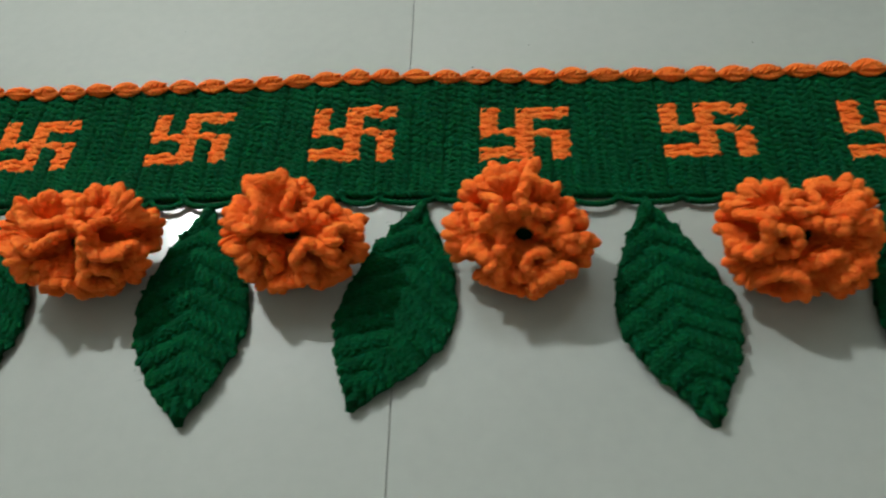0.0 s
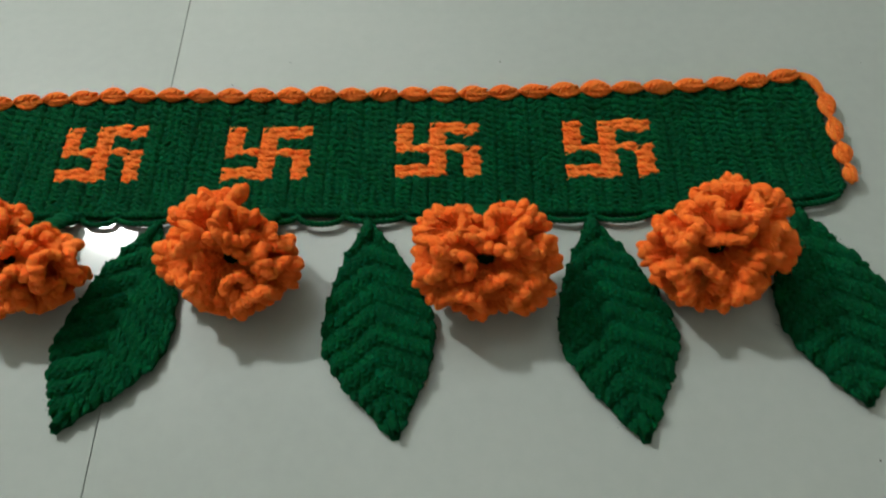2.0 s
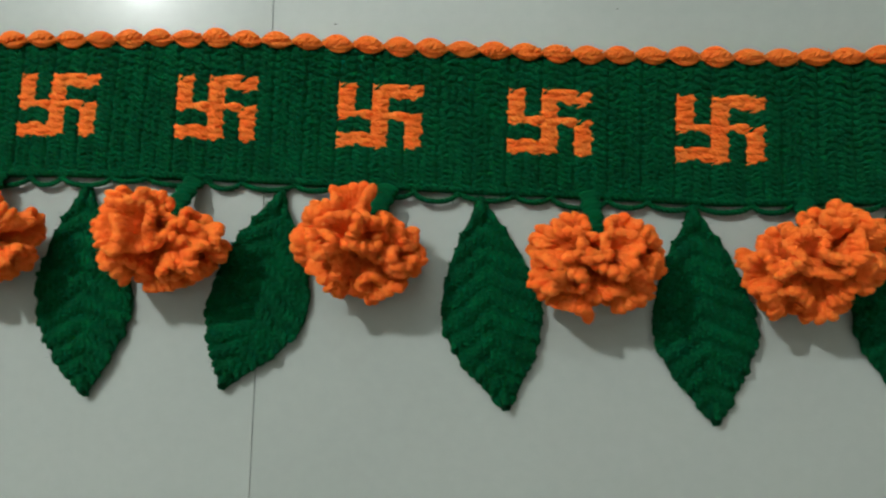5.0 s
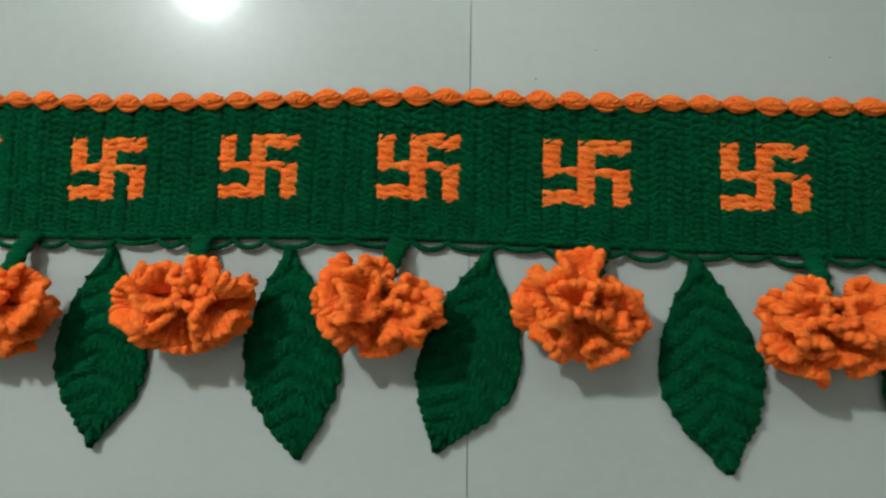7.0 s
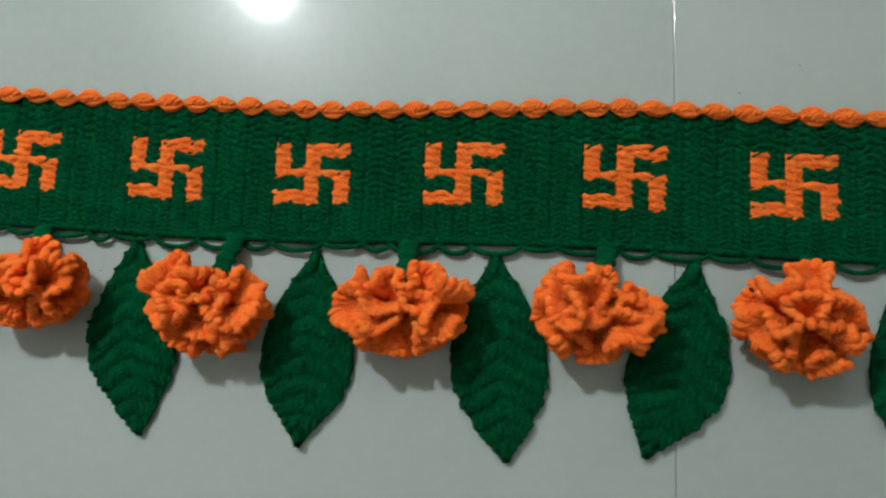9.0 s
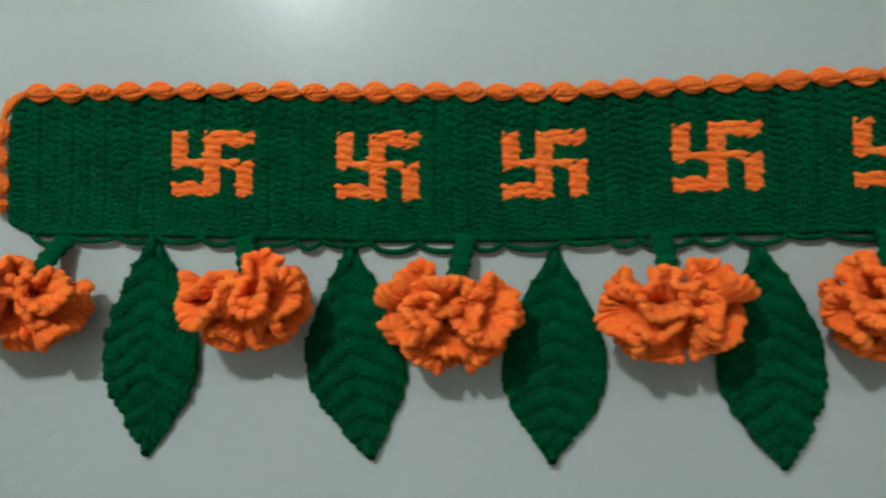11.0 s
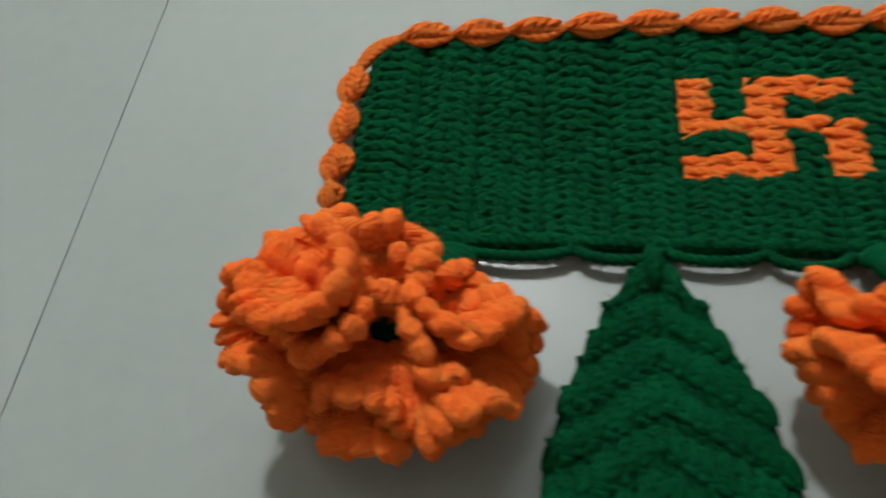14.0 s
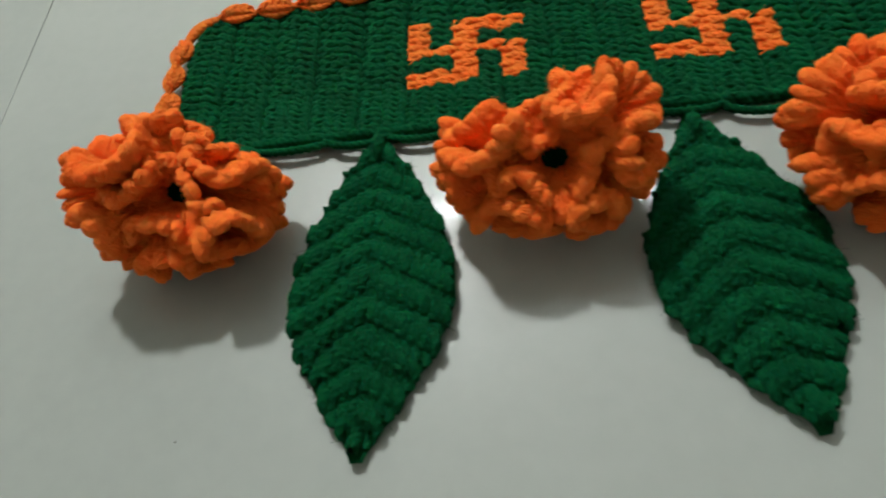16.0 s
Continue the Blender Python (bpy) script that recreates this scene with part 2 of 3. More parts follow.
def sewn(ob, parent=toran):
    """Keeps the world place of a mesh that is built in world metres under its parent."""
    ob.parent = parent
    ob.matrix_parent_inverse = Matrix.Translation(-parent.matrix_basis.translation) if parent is toran else Matrix()
    return ob


MOTIF_X = (-0.3860, -0.2925, -0.2025, -0.1135, -0.0225, 0.0690, 0.1630, 0.2535)
MOTIF_Y = (0.4375, 0.4345, 0.4342, 0.4370, 0.4378, 0.4356, 0.4346, 0.4330)
COLS = np.arange(-10, 86)            # seams between the knitted columns
ROWS = np.array([0.0180, 0.0136, 0.0090, 0.0045, *(-0.00405 * i for i in range(10)), *(-0.03645 - 0.0030 * i for i in range(1, 8))])


def seam_x(c):
    return np.interp(c, [-10, *range(0, 80, 10), 85], [-0.4820, *MOTIF_X, 0.3935])


def band_y(x):
    """Height of the motifs' top line along the band."""
    return np.interp(x, [-0.48, *[m + 0.023 for m in MOTIF_X], 0.355, 0.395], [0.440, *MOTIF_Y, 0.4360, 0.4425])


def band_z(x, y):
    return 0.0035 + 0.0012 * np.sin(x * 37 + 1.0) * np.sin(y * 60 + x * 11)


def place(c, r):
    """World place of the fabric at column c, row r."""
    c, r = np.broadcast_arrays(np.asarray(c, float), np.asarray(r, float))
    x = seam_x(c)
    y = band_y(x) + np.interp(r, np.arange(len(ROWS)), ROWS)
    # the top rows widen towards the far corner
    y = y + np.interp(x, [-0.47, -0.447, -0.34, -0.235, -0.13, -0.02, 0.09, 0.2, 0.31], [0.0005, 0.001, 0.002, 0.001, -0.001, 0.001, 0.0005, 0.0, 0.0005]) * np.clip((4 - r) / 4, 0, 1)
    corner = np.clip((-8.5 - c) / 1.5, 0, 1) * np.clip((r - 16) / 4, 0, 1)
    y = y + 0.006 * corner
    x = x + 0.003 * np.clip((3 - r) / 3, 0, 1) * np.clip((-9 - c), 0, 1)
    return np.stack([x, y, band_z(x, y)], -1)


def stitches(cells, s, thick=1.0, halves=1):
    """Pointed, swelling strands for each (column, row) cell, and thinner ones crossing under them; neighbouring columns sit half a row apart."""
    cells = np.asarray(cells, float)
    n = len(cells)
    k = np.linspace(0, 1, 8)
    for half in range(halves):
        jit = np.random.normal(0, 0.05, (n, 5))
        odd = ((cells[:, 0] + half) % 2 == 0)[:, None]
        lean = np.where(odd, 0.50, -0.50) * (1.0 if halves > 1 else 0.6) + jit[:, 3:4]
        shift = (np.where(odd, 0.22, -0.22) + 0.14 * np.sin(cells[:, :1] * 2.3 + half)) * (1.0 if halves > 1 else 0.45)
        wide = (1.00 if halves == 1 else 0.60) + jit[:, 4:5]
        c = cells[:, :1] + (half + 0.5) / halves + (k - 0.5) * wide + jit[:, :1]
        if halves == 1:
            c = c + 0.13 * np.where(cells[:, 1:] % 2 == 0, 1, -1)
        r = cells[:, 1:] + 0.5 + shift + lean * (k - 0.5) + jit[:, 1:2]
        p = place(c, np.clip(r, -0.2, 20.2))
        seam = -0.0010 * np.exp(-((c + 1) % 2 - 1) ** 2 / 0.04) if halves > 1 else 0.0005
        p[..., 2] += 0.0001 + seam + 0.0008 * np.sin(np.pi * k) ** 0.8 + 0.0009 * jit[:, 2:3]
        rad = 0.00225 * thick * (0.24 + 0.76 * np.sin(np.pi * (0.04 + 0.92 * k)) ** 0.9) * (1 + 0.9 * jit[:, 3:4])
        s.add(p, rad, (0, 0, 1), 0.58)
        if half == 0:
            c = cells[:, :1] + 0.5 + (k - 0.5) * 0.9 - jit[:, :1]
            r = cells[:, 1:] + 1.0 + shift - 2.4 * lean * (k - 0.5) + jit[:, 2:3]
            p = place(c, np.clip(r, -0.2, 20.2))
            p[..., 2] += 0.0002 + 0.0012 * np.sin(np.pi * k)
            s.add(p, 0.0012 * thick * (0.45 + 0.55 * np.sin(np.pi * k)), (0, 0, 1), 0.9, 6)
    return s


# motif cells in columns 0..4 and rows 4..12
SIGN = {(c, r) for r in range(9) for c in range(5)
        if c == 2 or r in (4,) or (c == 0 and r <= 4) or (c == 4 and r >= 4) or (r <= 1 and c >= 2) or (r >= 7 and c <= 2)}
motif_cells = {(10 * m + c, 4 + r) for m in range(8) for c, r in SIGN}
green_cells = [(c, r) for c in range(-10, 85) for r in range(20) if (c, r) not in motif_cells]
s = stitches(green_cells, Strands(), 1.0, 2)
cc, rr = np.meshgrid(np.linspace(-10, 85, 191), np.linspace(0, 20, 41), indexing="ij")
core = place(cc, rr)
core[..., 2] += 0.0006 - 0.0009 * np.exp(-((cc + 1) % 2 - 1) ** 2 / 0.04)
s.sheet(core)
for r, dy in ((0, 0.0012), (20, -0.0004)):
    p = place(np.linspace(-9.7, 84.7, 900), r) + [0, dy, 0.0004]
    s.add(p[None], 0.0020 + 0.0004 * np.sin(np.arange(900) * 1.3), (0, 0, 1), 0.8)
s.fuzz(9000, 0.0020)
tagged(sewn(s.link("band", GREEN, None, "dark green crocheted band")), kind="stuff")
for m in range(8):
    bm = bmesh.new()
    knots = {}
    for c, r in sorted(SIGN):
        quad = []
        for dc, dr in ((0, 0), (0, 1), (1, 1), (1, 0)):
            key = (10 * m + c + dc, 4 + r + dr)
            if key not in knots:
                knots[key] = bm.verts.new(place(*key) + [0, 0, 0.0007])
            quad.append(knots[key])
        bm.faces.new(quad)
    motif = sewn(part("motif", bm, ORANGE, None, "orange crocheted swastik motif"))
    for c, r in sorted(SIGN):
        st = stitches([(10 * m + c, 4 + r)], Strands(), 1.08 if r == 4 and c in (1, 3) else 0.77).fuzz(14).link("stitch", ORANGE)
        st.parent = motif


# ---- puffed orange edging ----
def puff_mesh(length, seed):
    """A puff stitch: loops that swell between two tight ends, bound by short strands laid aslant across them."""
    rng = np.random.RandomState(seed)
    s = Strands()
    k = np.linspace(-1, 1, 13)
    swell = np.cos(k * np.pi / 2) ** 1.0
    slant = -0.0008 * np.sin(k * np.pi / 2)
    big = 0.88 + rng.normal(0, 0.09)
    for w, h in ((-0.0041, 0.0003), (-0.0024, 0.0022), (0.0020, 0.0026), (0.0042, 0.0004)):
        wob = rng.normal(0, 0.00045, 2)
        p = np.stack([k * length * 0.52, slant + (w + wob[0]) * swell * big, 0.0016 + (0.85 * h + wob[1]) * swell * big + 0.0004 * k], -1)
        s.add(p[None], 0.0006 + 0.00100 * swell, (0, 0, 1), 1.0)
    p = np.stack([k * length * 0.54, slant, 0.0016 + 0.0010 * swell], -1)
    s.add(p[None], 0.0006 + 0.0030 * swell * big, (0, 0, 1), 0.55, 12)
    q = np.linspace(-1, 1, 7)
    for mid in (-0.56, -0.28, 0.0, 0.28, 0.56):
        reach = math.cos(mid * math.pi / 2) * big
        wob = rng.normal(0, 0.0003, 2)
        p = np.stack([mid * length * 0.5 + 0.0022 * q + wob[0], (0.0030 * q + wob[1]) * reach, 0.0022 + 0.0030 * reach * np.cos(q * 1.15)], -1)
        s.add(p[None], 0.0013 * (0.50 + 0.50 * np.cos(q * np.pi / 2)), (0, 0, 1), 1.0)
    return s


def puff(at, angle, length, seed):
    s = puff_mesh(length, seed)
    ob = s.fuzz(70).link("edging_puff", ORANGE)
    ob.matrix_basis = pose(*at, 0, 0, angle)
    return sewn(ob)


edge_n = 50
edge_c = np.linspace(-9.0, 84.3, edge_n + 1)
for i in range(edge_n):
    a, b = place(edge_c[i], 0), place(edge_c[i + 1], 0)
    d = b - a
    puff(((a + b) / 2 + [0, 0.0018, 0.0008]), math.degrees(math.atan2(d[1], d[0])), float(np.linalg.norm(d)), i)
for side, col in ((-1, -10), (1, 85)):
    edge_r = np.linspace(2.8, 19.2, 5) if side > 0 else np.linspace(2.6, 17.8, 5)
    for i in range(4):
        a, b = place(col, edge_r[i]), place(col, edge_r[i + 1])
        d = b - a
        puff(((a + b) / 2 + [side * 0.0035, 0, 0.0003]), math.degrees(math.atan2(d[1], d[0])), float(np.linalg.norm(d)), 60 + i)
# the corner strands
for side, col, c2, r2 in ((-1, -10, -9.0, 2.7), (1, 85, 84.3, 2.9)):
    s = Strands()
    for o in (-0.0016, 0.0, 0.0016):
        a, b = place(col, r2) + [side * 0.0035, 0, 0.001], place(c2, 0) + [0, 0.0024, 0.001]
        m1 = (a + b) / 2 + [side * (0.0035 + o), 0.0035 + o, 0.0015]
        k = np.linspace(0, 1, 8)[:, None]
        s.add(((1 - k) ** 2 * a + 2 * k * (1 - k) * m1 + k * k * b)[None], 0.0017, (0, 0, 1))
    sewn(s.link("edging_corner", ORANGE))

# ---- chain loops below the band ----
loop_c = np.linspace(-9.0, 84.5, 36) + np.random.RandomState(4).uniform(-0.6, 0.6, 36)
s = Strands()
for i in range(35):
    k = np.linspace(0, 1, 25)
    for side in (0, 1):
        p = place(loop_c[i] + (loop_c[i + 1] - loop_c[i]) * k, 20)
        sag = np.sin(np.pi * k) ** 0.38
        p[:, 1] += 0.0002 - (0.0068 if side else 0.0006) * sag * (0.55 + 0.50 * random.random()) - 0.0010
        p[:, 2] += -0.0006 + 0.0012 * side * sag
        s.add(p[None], 0.00150 + 0.00030 * np.sin(k * 60), (0, 0, 1))
sewn(s.fuzz(2500).link("loop_chain", GREEN, None, "green crocheted chain of open loops"))


# ---- leaves ----
def leaf(top, tip, bend, width, seed, lift=0.0028):
    """A crocheted leaf: chevron rows of stitches, every other row standing proud."""
    rng = np.random.RandomState(seed)
    top, tip = np.array(top), np.array(tip)
    axis = tip - top
    length = float(np.hypot(*axis))
    side = np.array([-axis[1], axis[0]]) / length          # to the right of the leaf seen from the band
    ob = empty("leaf", (float(top[0]), float(top[1]), 0.0))
    sewn(ob)
    tagged(ob, "dark green crocheted leaf with chevron ribs")

    step = 0.0056 / length
    slope = 0.60 / length                                  # how far the arms fall per metre outwards

    def half(u):
        return width / 2 * np.interp(u, [0, 0.05, 0.14, 0.28, 0.45, 0.58, 0.72, 0.85, 0.95, 1.0], [0.14, 0.20, 0.45, 0.75, 0.97, 1.0, 0.78, 0.42, 0.12, 0.03])

    def spot(u, w):
        """u down the midrib, w metres across."""
        u, w = np.broadcast_arrays(np.asarray(u, float), np.asarray(w, float))
        xy = axis * u[..., None] + side * (w + bend * np.sin(np.pi * np.clip(u, 0, 1.1)) ** 1.2 * length)[..., None]
        z = lift + 0.002 * np.sin(np.pi * np.clip(u, 0, 1)) - 0.06 * np.abs(w) * np.abs(w) / 0.03 + 0.001 * np.sin(9 * u + seed)
        groove = ((u - slope * np.abs(w)) / (2 * step) + 0.06 * np.sin(260 * w + seed) + 0.05 * np.sin(31 * u) + 0.5) % 1.0 - 0.5
        z = z + 0.0008 - 0.0022 * np.exp(-(groove / 0.19) ** 2)
        return np.concatenate([xy, z[..., None]], -1)

    rows = int(1.02 / step)
    for q in range(-1, rows):
        u0 = q * step
        proud = q % 2 == 0
        ws = []
        for sgn in (-1, 1):
            w = 0.0016
            while w < width * 0.56:
                u = u0 + slope * w
                if 0 <= u <= 0.935 and w < max(float(half(u)) - 0.0012, 0.0018):
                    ws.append(sgn * w)
                w += 0.0033
        if not ws:
            continue
        w = np.array(ws)[:, None] + rng.normal(0, 0.0003, (len(ws), 1))
        k = np.linspace(0, 1, 6)
        sg = np.sign(w)
        u = u0 + slope * np.abs(w) + (k - 0.5) * step * 1.10 + slope * (k - 0.5) * 0.0030
        ww = w + sg * (k - 0.5) * 0.0030
        edge = np.maximum(half(u) - 0.0008, 0.0006)
        ww = np.clip(ww, -edge, edge)
        p = spot(u, ww)
        p[..., 2] += 0.0003 + 0.0004 * np.sin(np.pi * k) + rng.normal(0, 0.00020, (len(ws), 1))
        s = Strands()
        s.add(p, 0.0020 * (0.45 + 0.55 * np.sin(np.pi * (0.05 + 0.9 * k))), (0, 0, 1), 0.62)
        # the strand that runs along the row
        a0, a1 = max(0.0, -float(w.min())), max(0.0, float(w.max()))
        t = np.linspace(-a0 - 0.001, a1 + 0.001, 4 * len(ws) + 4)
        p = spot(u0 + slope * np.abs(t) - step * 0.45, t)
        p[:, 2] += (0.0003 if proud else 0.0) + 0.0003 * np.sin(t * 2 * np.pi / 0.0033)
        s.add(p[None], 0.0013 + 0.0003 * np.sin(t * 2 * np.pi / 0.0033), (0, 0, 1))
        r = s.fuzz(12 * len(ws), 0.0024).link("rib", GREEN)
        r.parent = ob
    # core behind the ribs, and the pointed end
    uu, vv = np.meshgrid(np.linspace(0.0, 0.98, 40), np.linspace(-1, 1, 15), indexing="ij")
    g = spot(uu, vv * half(uu) * 0.97)
    g[..., 2] -= 0.0004
    core = Strands().sheet(g).link("midrib", GREEN)
    core.parent = ob
    s = Strands()
    k = np.linspace(0, 1, 8)
    p = spot(0.88 + 0.195 * k, 0.0065 * k ** 2 * np.sin(1.7 * seed))
    p[:, 2] += 0.0012
    s.add(p[None], 0.0027 * (1 - 0.72 * k) * np.sqrt(1 - 0.98 * k ** 8), (0, 0, 1))
    core = s.link("tip", GREEN)
    core.parent = ob
    p = spot(-0.03 + 0.12 * k, 0 * k)
    p[:, 2] += 0.002
    core = Strands().add(p[None], 0.0026 * np.sqrt(np.sin(np.pi * (0.01 + 0.98 * k))), (0, 0, 1)).link("stalk", GREEN)
    core.parent = ob
    return ob


LEAVES = (
    ((-0.3960, 0.3780), (-0.3980, 0.2550), 0.010, 0.057),
    ((-0.2855, 0.3710), (-0.2725, 0.2555), -0.026, 0.056),
    ((-0.1750, 0.3680), (-0.1780, 0.2555), 0.005, 0.057),
    ((-0.0705, 0.3705), (-0.0595, 0.2545), -0.010, 0.057),
    ((0.0400, 0.3705), (0.0140, 0.2620), 0.050, 0.057),
    ((0.1500, 0.3700), (0.1680, 0.2580), -0.015, 0.055),
    ((0.2630, 0.3695), (0.2765, 0.2555), -0.010, 0.055),
    ((0.3670, 0.3720), (0.3740, 0.2700), 0.000, 0.056),
)
for i, (a, b, bend, width) in enumerate(LEAVES):
    leaf(a, b, bend, width, i + 3)


# ---- marigolds ----
# waves, root radius, length, rise, swing of the waves (degrees), height of the root
RUFFLES = ((7, 0.0070, 0.0232, -8, 38, -0.003), (5, 0.0060, 0.0220, 30, 46, 0.000), (3, 0.0052, 0.0172, 58, 36, 0.001))


def flower(x, y, z, yaw, rise, size, seed, lobes, stem):
    """Three rounds of crochet that ruffle towards their knobbly rims, round an open throat; the mouth is turned
    towards yaw and lifted by rise degrees. lobes: (angle, reach) where the frill stands out or falls back."""
    rng = np.random.RandomState(seed)
    ob = empty("marigold", (x, y, 0.0))
    sewn(ob)
    tagged(ob, "orange crocheted marigold with ruffled petals")
    turn = np.array(pose(0, 0, 0, 90 - rise, 0, yaw).to_3x3())      # local z is the mouth's axis

    def settle(p):
        """Turned to the mouth's axis and resting on the floor."""
        p = p * size @ turn.T * [1.06, 0.97, 0.90] + [0, -0.0045, z + 0.0060]
        h = p[..., 2]
        p[..., 2] = 0.0030 + np.where(h > 0.012, h - 0.0030, (0.012 - 0.0030) * np.exp(np.minimum(h - 0.012, 0) / 0.0090))
        return p

    for waves, r0, ln, el, swing, base in RUFFLES:
        ends = np.cumsum(rng.uniform(0.7, 1.3, waves))
        ends = np.concatenate([[0], ends]) / ends[-1] * 2 * np.pi
        first = rng.rand() * 6.28
        steps = np.arange(waves + 1)
        tall = rng.uniform(0.45, 1.5, waves * 2)
        lean = rng.uniform(-0.3, 0.3, waves + 1)
        lean[-1] = lean[0]
        out_by = rng.uniform(0.82, 1.14, waves + 1)
        out_by[-1] = out_by[0]

        def sheet(a, v):
            """Place of the ruffle at angle a (0 to 2 pi) and reach v (0 at the throat, 1 at the rim)."""
            a, v = np.broadcast_arrays(a, v)
            turns = np.interp(a, ends, steps)
            phase = 2 * np.pi * turns - np.pi / 2
            wave = np.sin(phase)
            high = tall[np.minimum((turns * 2 - 0.5).astype(int) % (2 * waves), 2 * waves - 1)]
            th = a + first
            reach = np.interp(a, ends, out_by)
            for at, more in lobes:
                reach = reach + more * np.exp(-(((np.degrees(th) - at + 180) % 360 - 180) / 32.0) ** 2)
            e = np.radians(el) + np.radians(swing) * wave * v ** 0.7 * (0.5 + 0.5 * high) - 0.35 * v ** 3 * wave
            th = th + v ** 1.4 * (-0.16 * np.sin(2 * phase) * 7 / waves + np.interp(a, ends, lean) * 0.5)
            out = r0 + ln * reach * v * np.cos(e)
            up = base + ln * reach * v * np.sin(e)
            return settle(np.stack([out * np.cos(th), out * np.sin(th), up], -1))

        a = np.linspace(0, 2 * np.pi, 3000)
        rim = sheet(a, 1.0)
        arc = np.concatenate([[0], np.cumsum(np.linalg.norm(np.diff(rim, axis=0), axis=1))])
        knobs = max(20, int(round(arc[-1] / 0.0055)))
        edges = np.concatenate([[0], np.cumsum(1 + 0.28 * rng.uniform(-1, 1, knobs))])
        edges *= arc[-1] / edges[-1]
        stout = rng.uniform(-1, 1, knobs)
        kk = np.linspace(0, knobs, knobs * 9 + 1)
        i = np.minimum(kk.astype(int), knobs - 1)
        dome = np.sin(np.pi * (kk - i)) ** 0.6
        ang = np.interp(np.interp(kk, np.arange(knobs + 1), edges), arc, a)
        w = np.concatenate([np.linspace(0.0, 0.72, 19), np.linspace(0.75, 1.0, 11)])[None, :]
        long = w * (1 + (-0.03 + (0.06 + 0.06 * stout[i]) * dome)[:, None] * w ** 9)
        c = sheet(ang[:, None], long)
        along = np.gradient(c, axis=0)
        nrm = unit(np.cross(along, np.gradient(c, axis=1)))
        wide = np.linalg.norm(along, axis=-1) * 9                      # width of a stitch here
        # rows of staggered stitches, each of its own height, and a thick bead for every knob of the rim
        level = w * 4.6 + 0.12 * np.sin(1.7 * kk + seed)[:, None]
        col = 1.4 * kk[:, None] + 0.5 * np.floor(level)
        lump = np.abs(np.sin(np.pi * col)) ** 0.7 * np.abs(np.sin(np.pi * level)) ** 0.7
        own = 0.5 + 0.5 * np.sin(np.floor(col) * 12.9898 + np.floor(level) * 78.233 + seed)
        body = 0.0012 + (0.0007 + 0.0016 * own) * lump * np.clip(wide / 0.0045, 0.15, 1)
        bead = 0.0014 + (0.0014 + 0.0005 * stout[i][:, None]) * dome[:, None]
        mix = np.clip((w - 0.74) / 0.10, 0, 1)
        # strands of the yarn wound over every stitch
        wind = kk[:, None] * 1.5 + 0.6 * stout[i][:, None] + level * (1.1 * np.sign(np.sin(2.7 * np.floor(kk) + seed)))[:, None]
        h = (body * (1 - mix) + bead * mix) + 0.00050 * (np.abs(np.sin(np.pi * wind)) ** 0.8 - 0.6) * np.clip(wide / 0.0045, 0.1, 1)
        h = h * np.sqrt(np.clip(1 - np.clip((w - 0.86) / 0.14, 0, 1) ** 2, 0, 1))
        run = np.cumsum(np.linalg.norm(np.diff(c, axis=1, prepend=c[:, :1]), axis=-1), 1) * 1000
        uv = np.stack([(kk * 4.0)[:, None] + 1.6 * np.sin(run * 0.9 + 2.1 * kk[:, None]) + np.sin(1.9 * run), run / 7.5], -1)
        # one petal for each wave, parted where the ruffle dips
        cuts = [int(round(np.interp(q, ang, np.arange(len(ang))) / 9)) * 9 for q in ends]
        cuts[0], cuts[-1] = 0, len(kk) - 1
        for lo, hi in zip(cuts, cuts[1:]):
            if hi - lo < 9:
                continue
            g, q, n, u = c[lo:hi + 1], h[lo:hi + 1, :, None], nrm[lo:hi + 1], uv[lo:hi + 1]
            both = lambda one, two: np.concatenate([one, two[:, -2::-1]], 1)      # over the rim and down the back
            st = Strands().sheet(both(g + n * q, g - n * q), both(u, u), both(n, -n))
            petal = st.fuzz(6 * (hi - lo), 0.0016).link("petal", ORANGE)
            petal.parent = ob
    # green cup at the bottom of the throat
    g1, g2 = np.meshgrid(np.linspace(0, 2 * np.pi, 17), np.linspace(0.01, 1, 5), indexing="ij")
    cup = settle(np.stack([0.0066 * g2 * np.cos(g1), 0.0066 * g2 * np.sin(g1), -0.005 + 0.003 * g2 ** 2], -1))
    cup = Strands().sheet(cup).link("cup", GREEN, None, "green crocheted base of the flower")
    cup.parent = ob
    # tight ring round the throat
    k = np.linspace(0, 2 * np.pi, 41)
    p = settle(np.stack([0.0058 * np.cos(k), 0.0058 * np.sin(k), np.full_like(k, -0.001)], -1))
    heart = Strands().add(p[None], 0.0022 + 0.0003 * np.sin(9 * k), turn[:, 2]).link("heart", ORANGE)
    heart.parent = ob
    # green strap that ties it to the band
    s = Strands()
    k = np.linspace(0, 1, 25)
    a, b = np.array([stem - x, 0.377 - y, 0.005]), np.array([0, 0.002, z - 0.004])
    p = a + (b - a) * k[:, None] + np.array([0, 0, 1]) * (0.004 * np.sin(np.pi * k))[:, None]
    s.add(p[None], 0.0056 + 0.0007 * np.sin(k * 34), (0, 0, 1), 0.48, 14)
    st = s.link("stem", GREEN, None, "green crocheted stem strap")
    st.parent = ob
    return ob


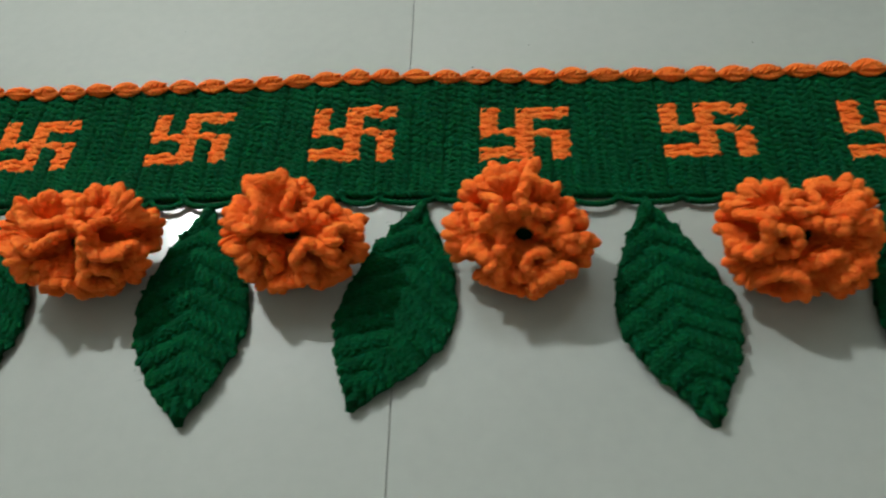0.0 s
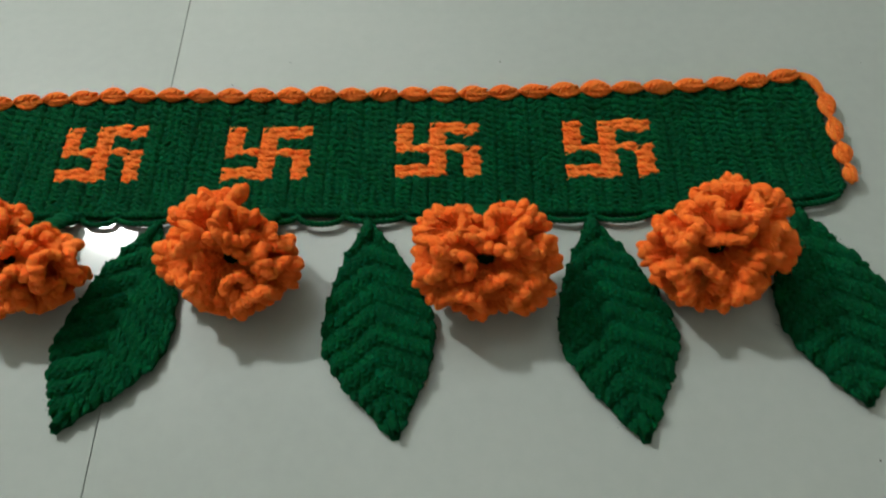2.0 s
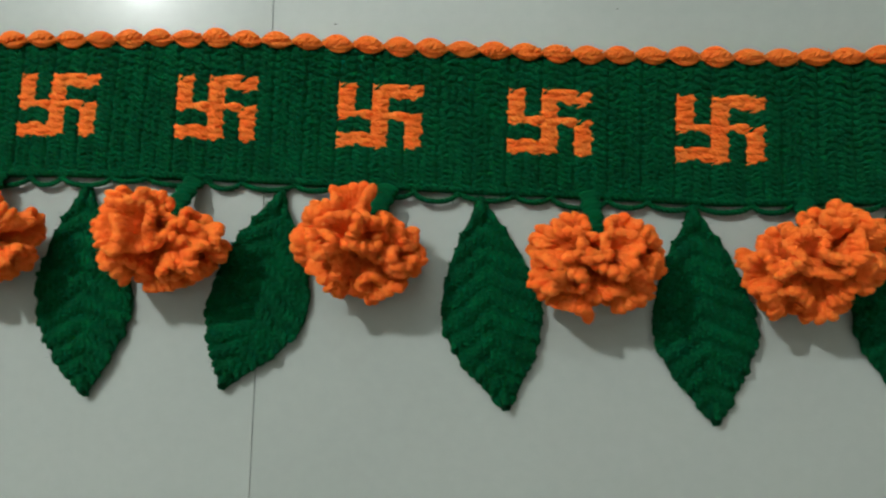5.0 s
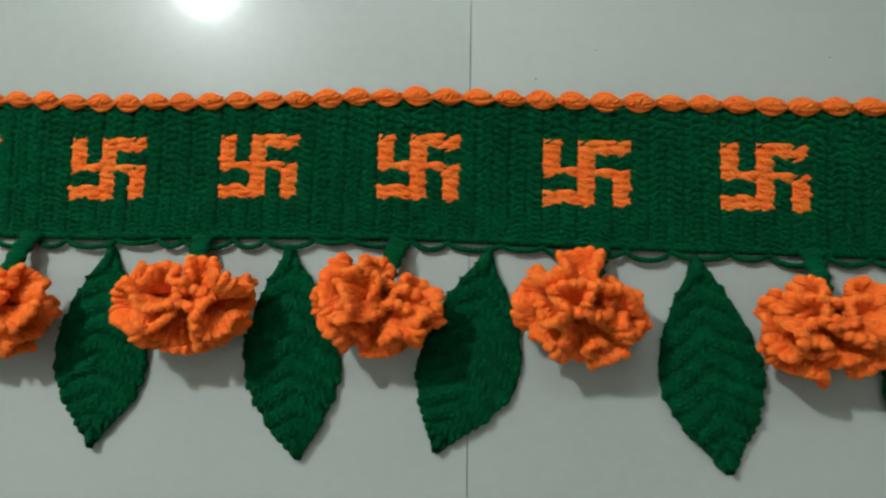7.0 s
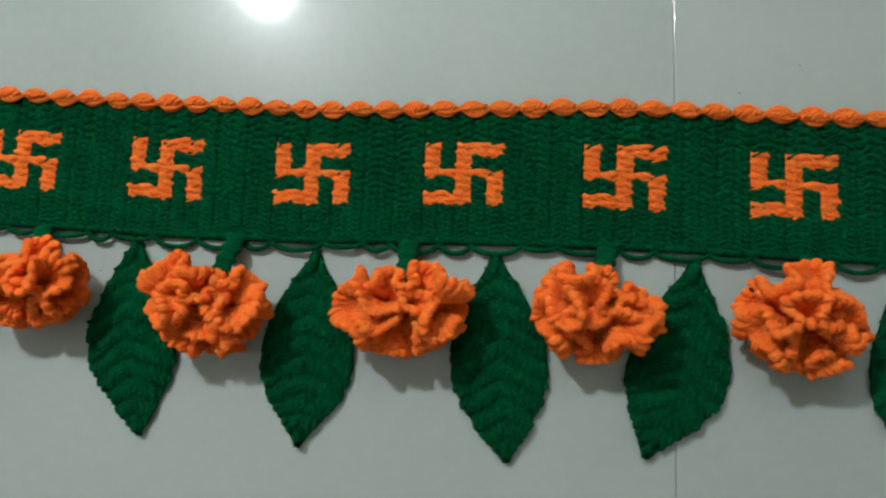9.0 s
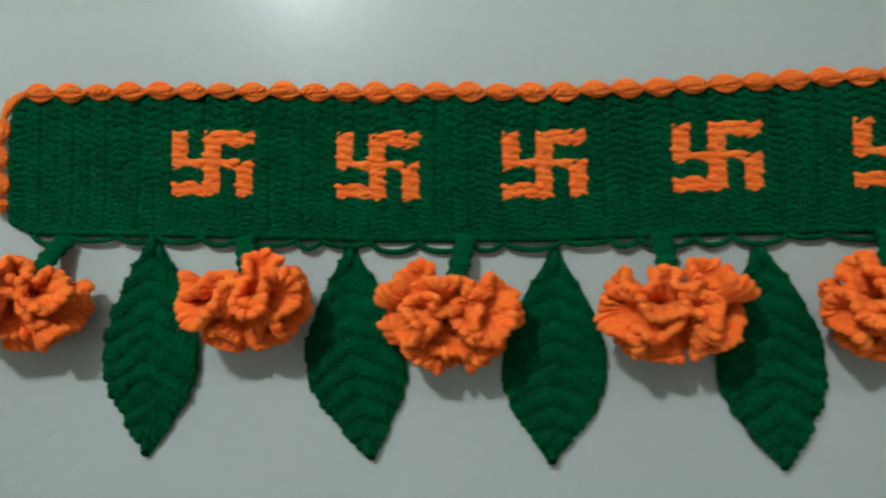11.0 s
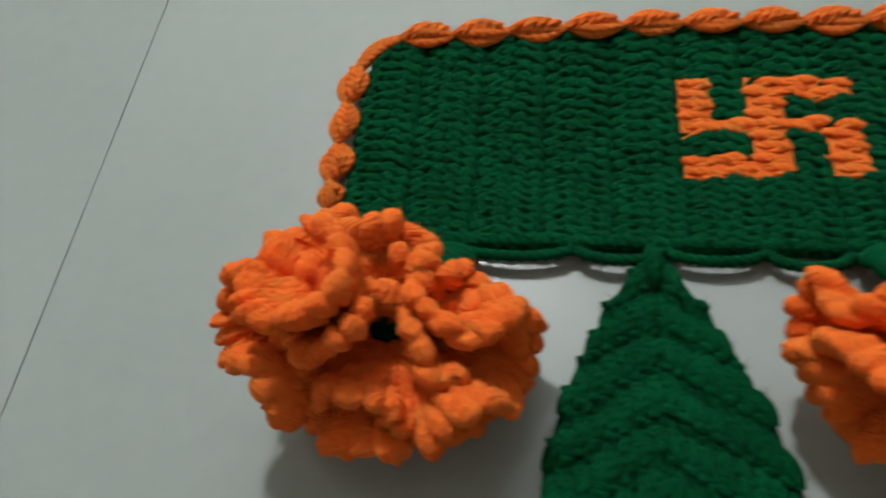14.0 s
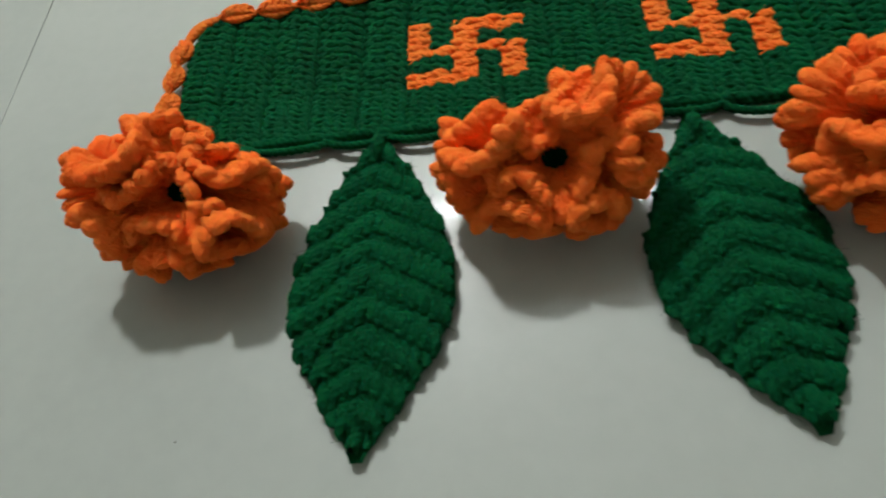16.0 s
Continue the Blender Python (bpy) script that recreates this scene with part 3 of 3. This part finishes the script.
FLOWERS = (
    (-0.4575, 0.3485, 0.020, 4, 42, 1.04, 1, ((140, 0.18), (55, -0.45), (330, 0.12)), -0.446),
    (-0.3340, 0.3455, 0.019, 0, 42, 1.03, 2, ((50, 0.16), (112, -0.45), (175, 0.16)), -0.343),
    (-0.2290, 0.3395, 0.019, 0, 42, 1.05, 3, ((5, 0.18), (72, -0.50), (155, 0.14), (270, 0.10)), -0.222),
    (-0.1190, 0.3415, 0.019, 0, 42, 1.05, 4, ((15, 0.25), (85, -0.35), (170, 0.20)), -0.120),
    (-0.0165, 0.3460, 0.020, 0, 42, 1.05, 5, ((115, 0.18), (55, -0.45), (5, 0.22), (180, 0.10)), -0.008),
    (0.0905, 0.3440, 0.020, 0, 42, 1.01, 6, ((97, 0.12), (165, 0.08), (45, -0.35)), 0.100),
    (0.2090, 0.3415, 0.020, 0, 42, 1.07, 7, ((40, 0.10), (140, 0.12), (90, -0.40)), 0.208),
    (0.3140, 0.3450, 0.020, 0, 42, 1.08, 8, ((55, 0.15), (205, 0.10), (120, -0.20)), 0.320),
)
for row in FLOWERS:
    flower(*row)

# ---- floor tiles ----
tile_bm = box((0.5976, 0.5976, 0.01), (0, 0, -0.005), 0.0002)
tile_mesh = bpy.data.meshes.new("tile")
tile_bm.to_mesh(tile_mesh)
tile_bm.free()
tile_mesh.materials.append(TILE)
floor.rotation_euler = (0, 0, radians(1.2))
for i in range(-5, 5):
    for j in range(-4, 5):
        t = new("tile", tile_mesh)
        t.parent = floor
        t.location = (0.0375 + 0.2990 + 0.598 * i, 0.37 + 0.598 * j, 0.0)

# ---- specks of dirt on the tiles ----
rng = np.random.RandomState(5)
bm = bmesh.new()
for x, y in zip(rng.uniform(-0.62, 0.52, 30), rng.uniform(0.17, 0.56, 30)):
    r = rng.uniform(0.0002, 0.0006)
    bmesh.ops.create_icosphere(bm, subdivisions=1, radius=r, matrix=Matrix.Translation((x, y, 0.0001)) @ Matrix.Diagonal((1, rng.uniform(0.5, 1), 0.3, 1)))
tagged(part("dust", bm, DIRT), "scattered dark specks of dust on the tiles", "dust", kind="stuff")
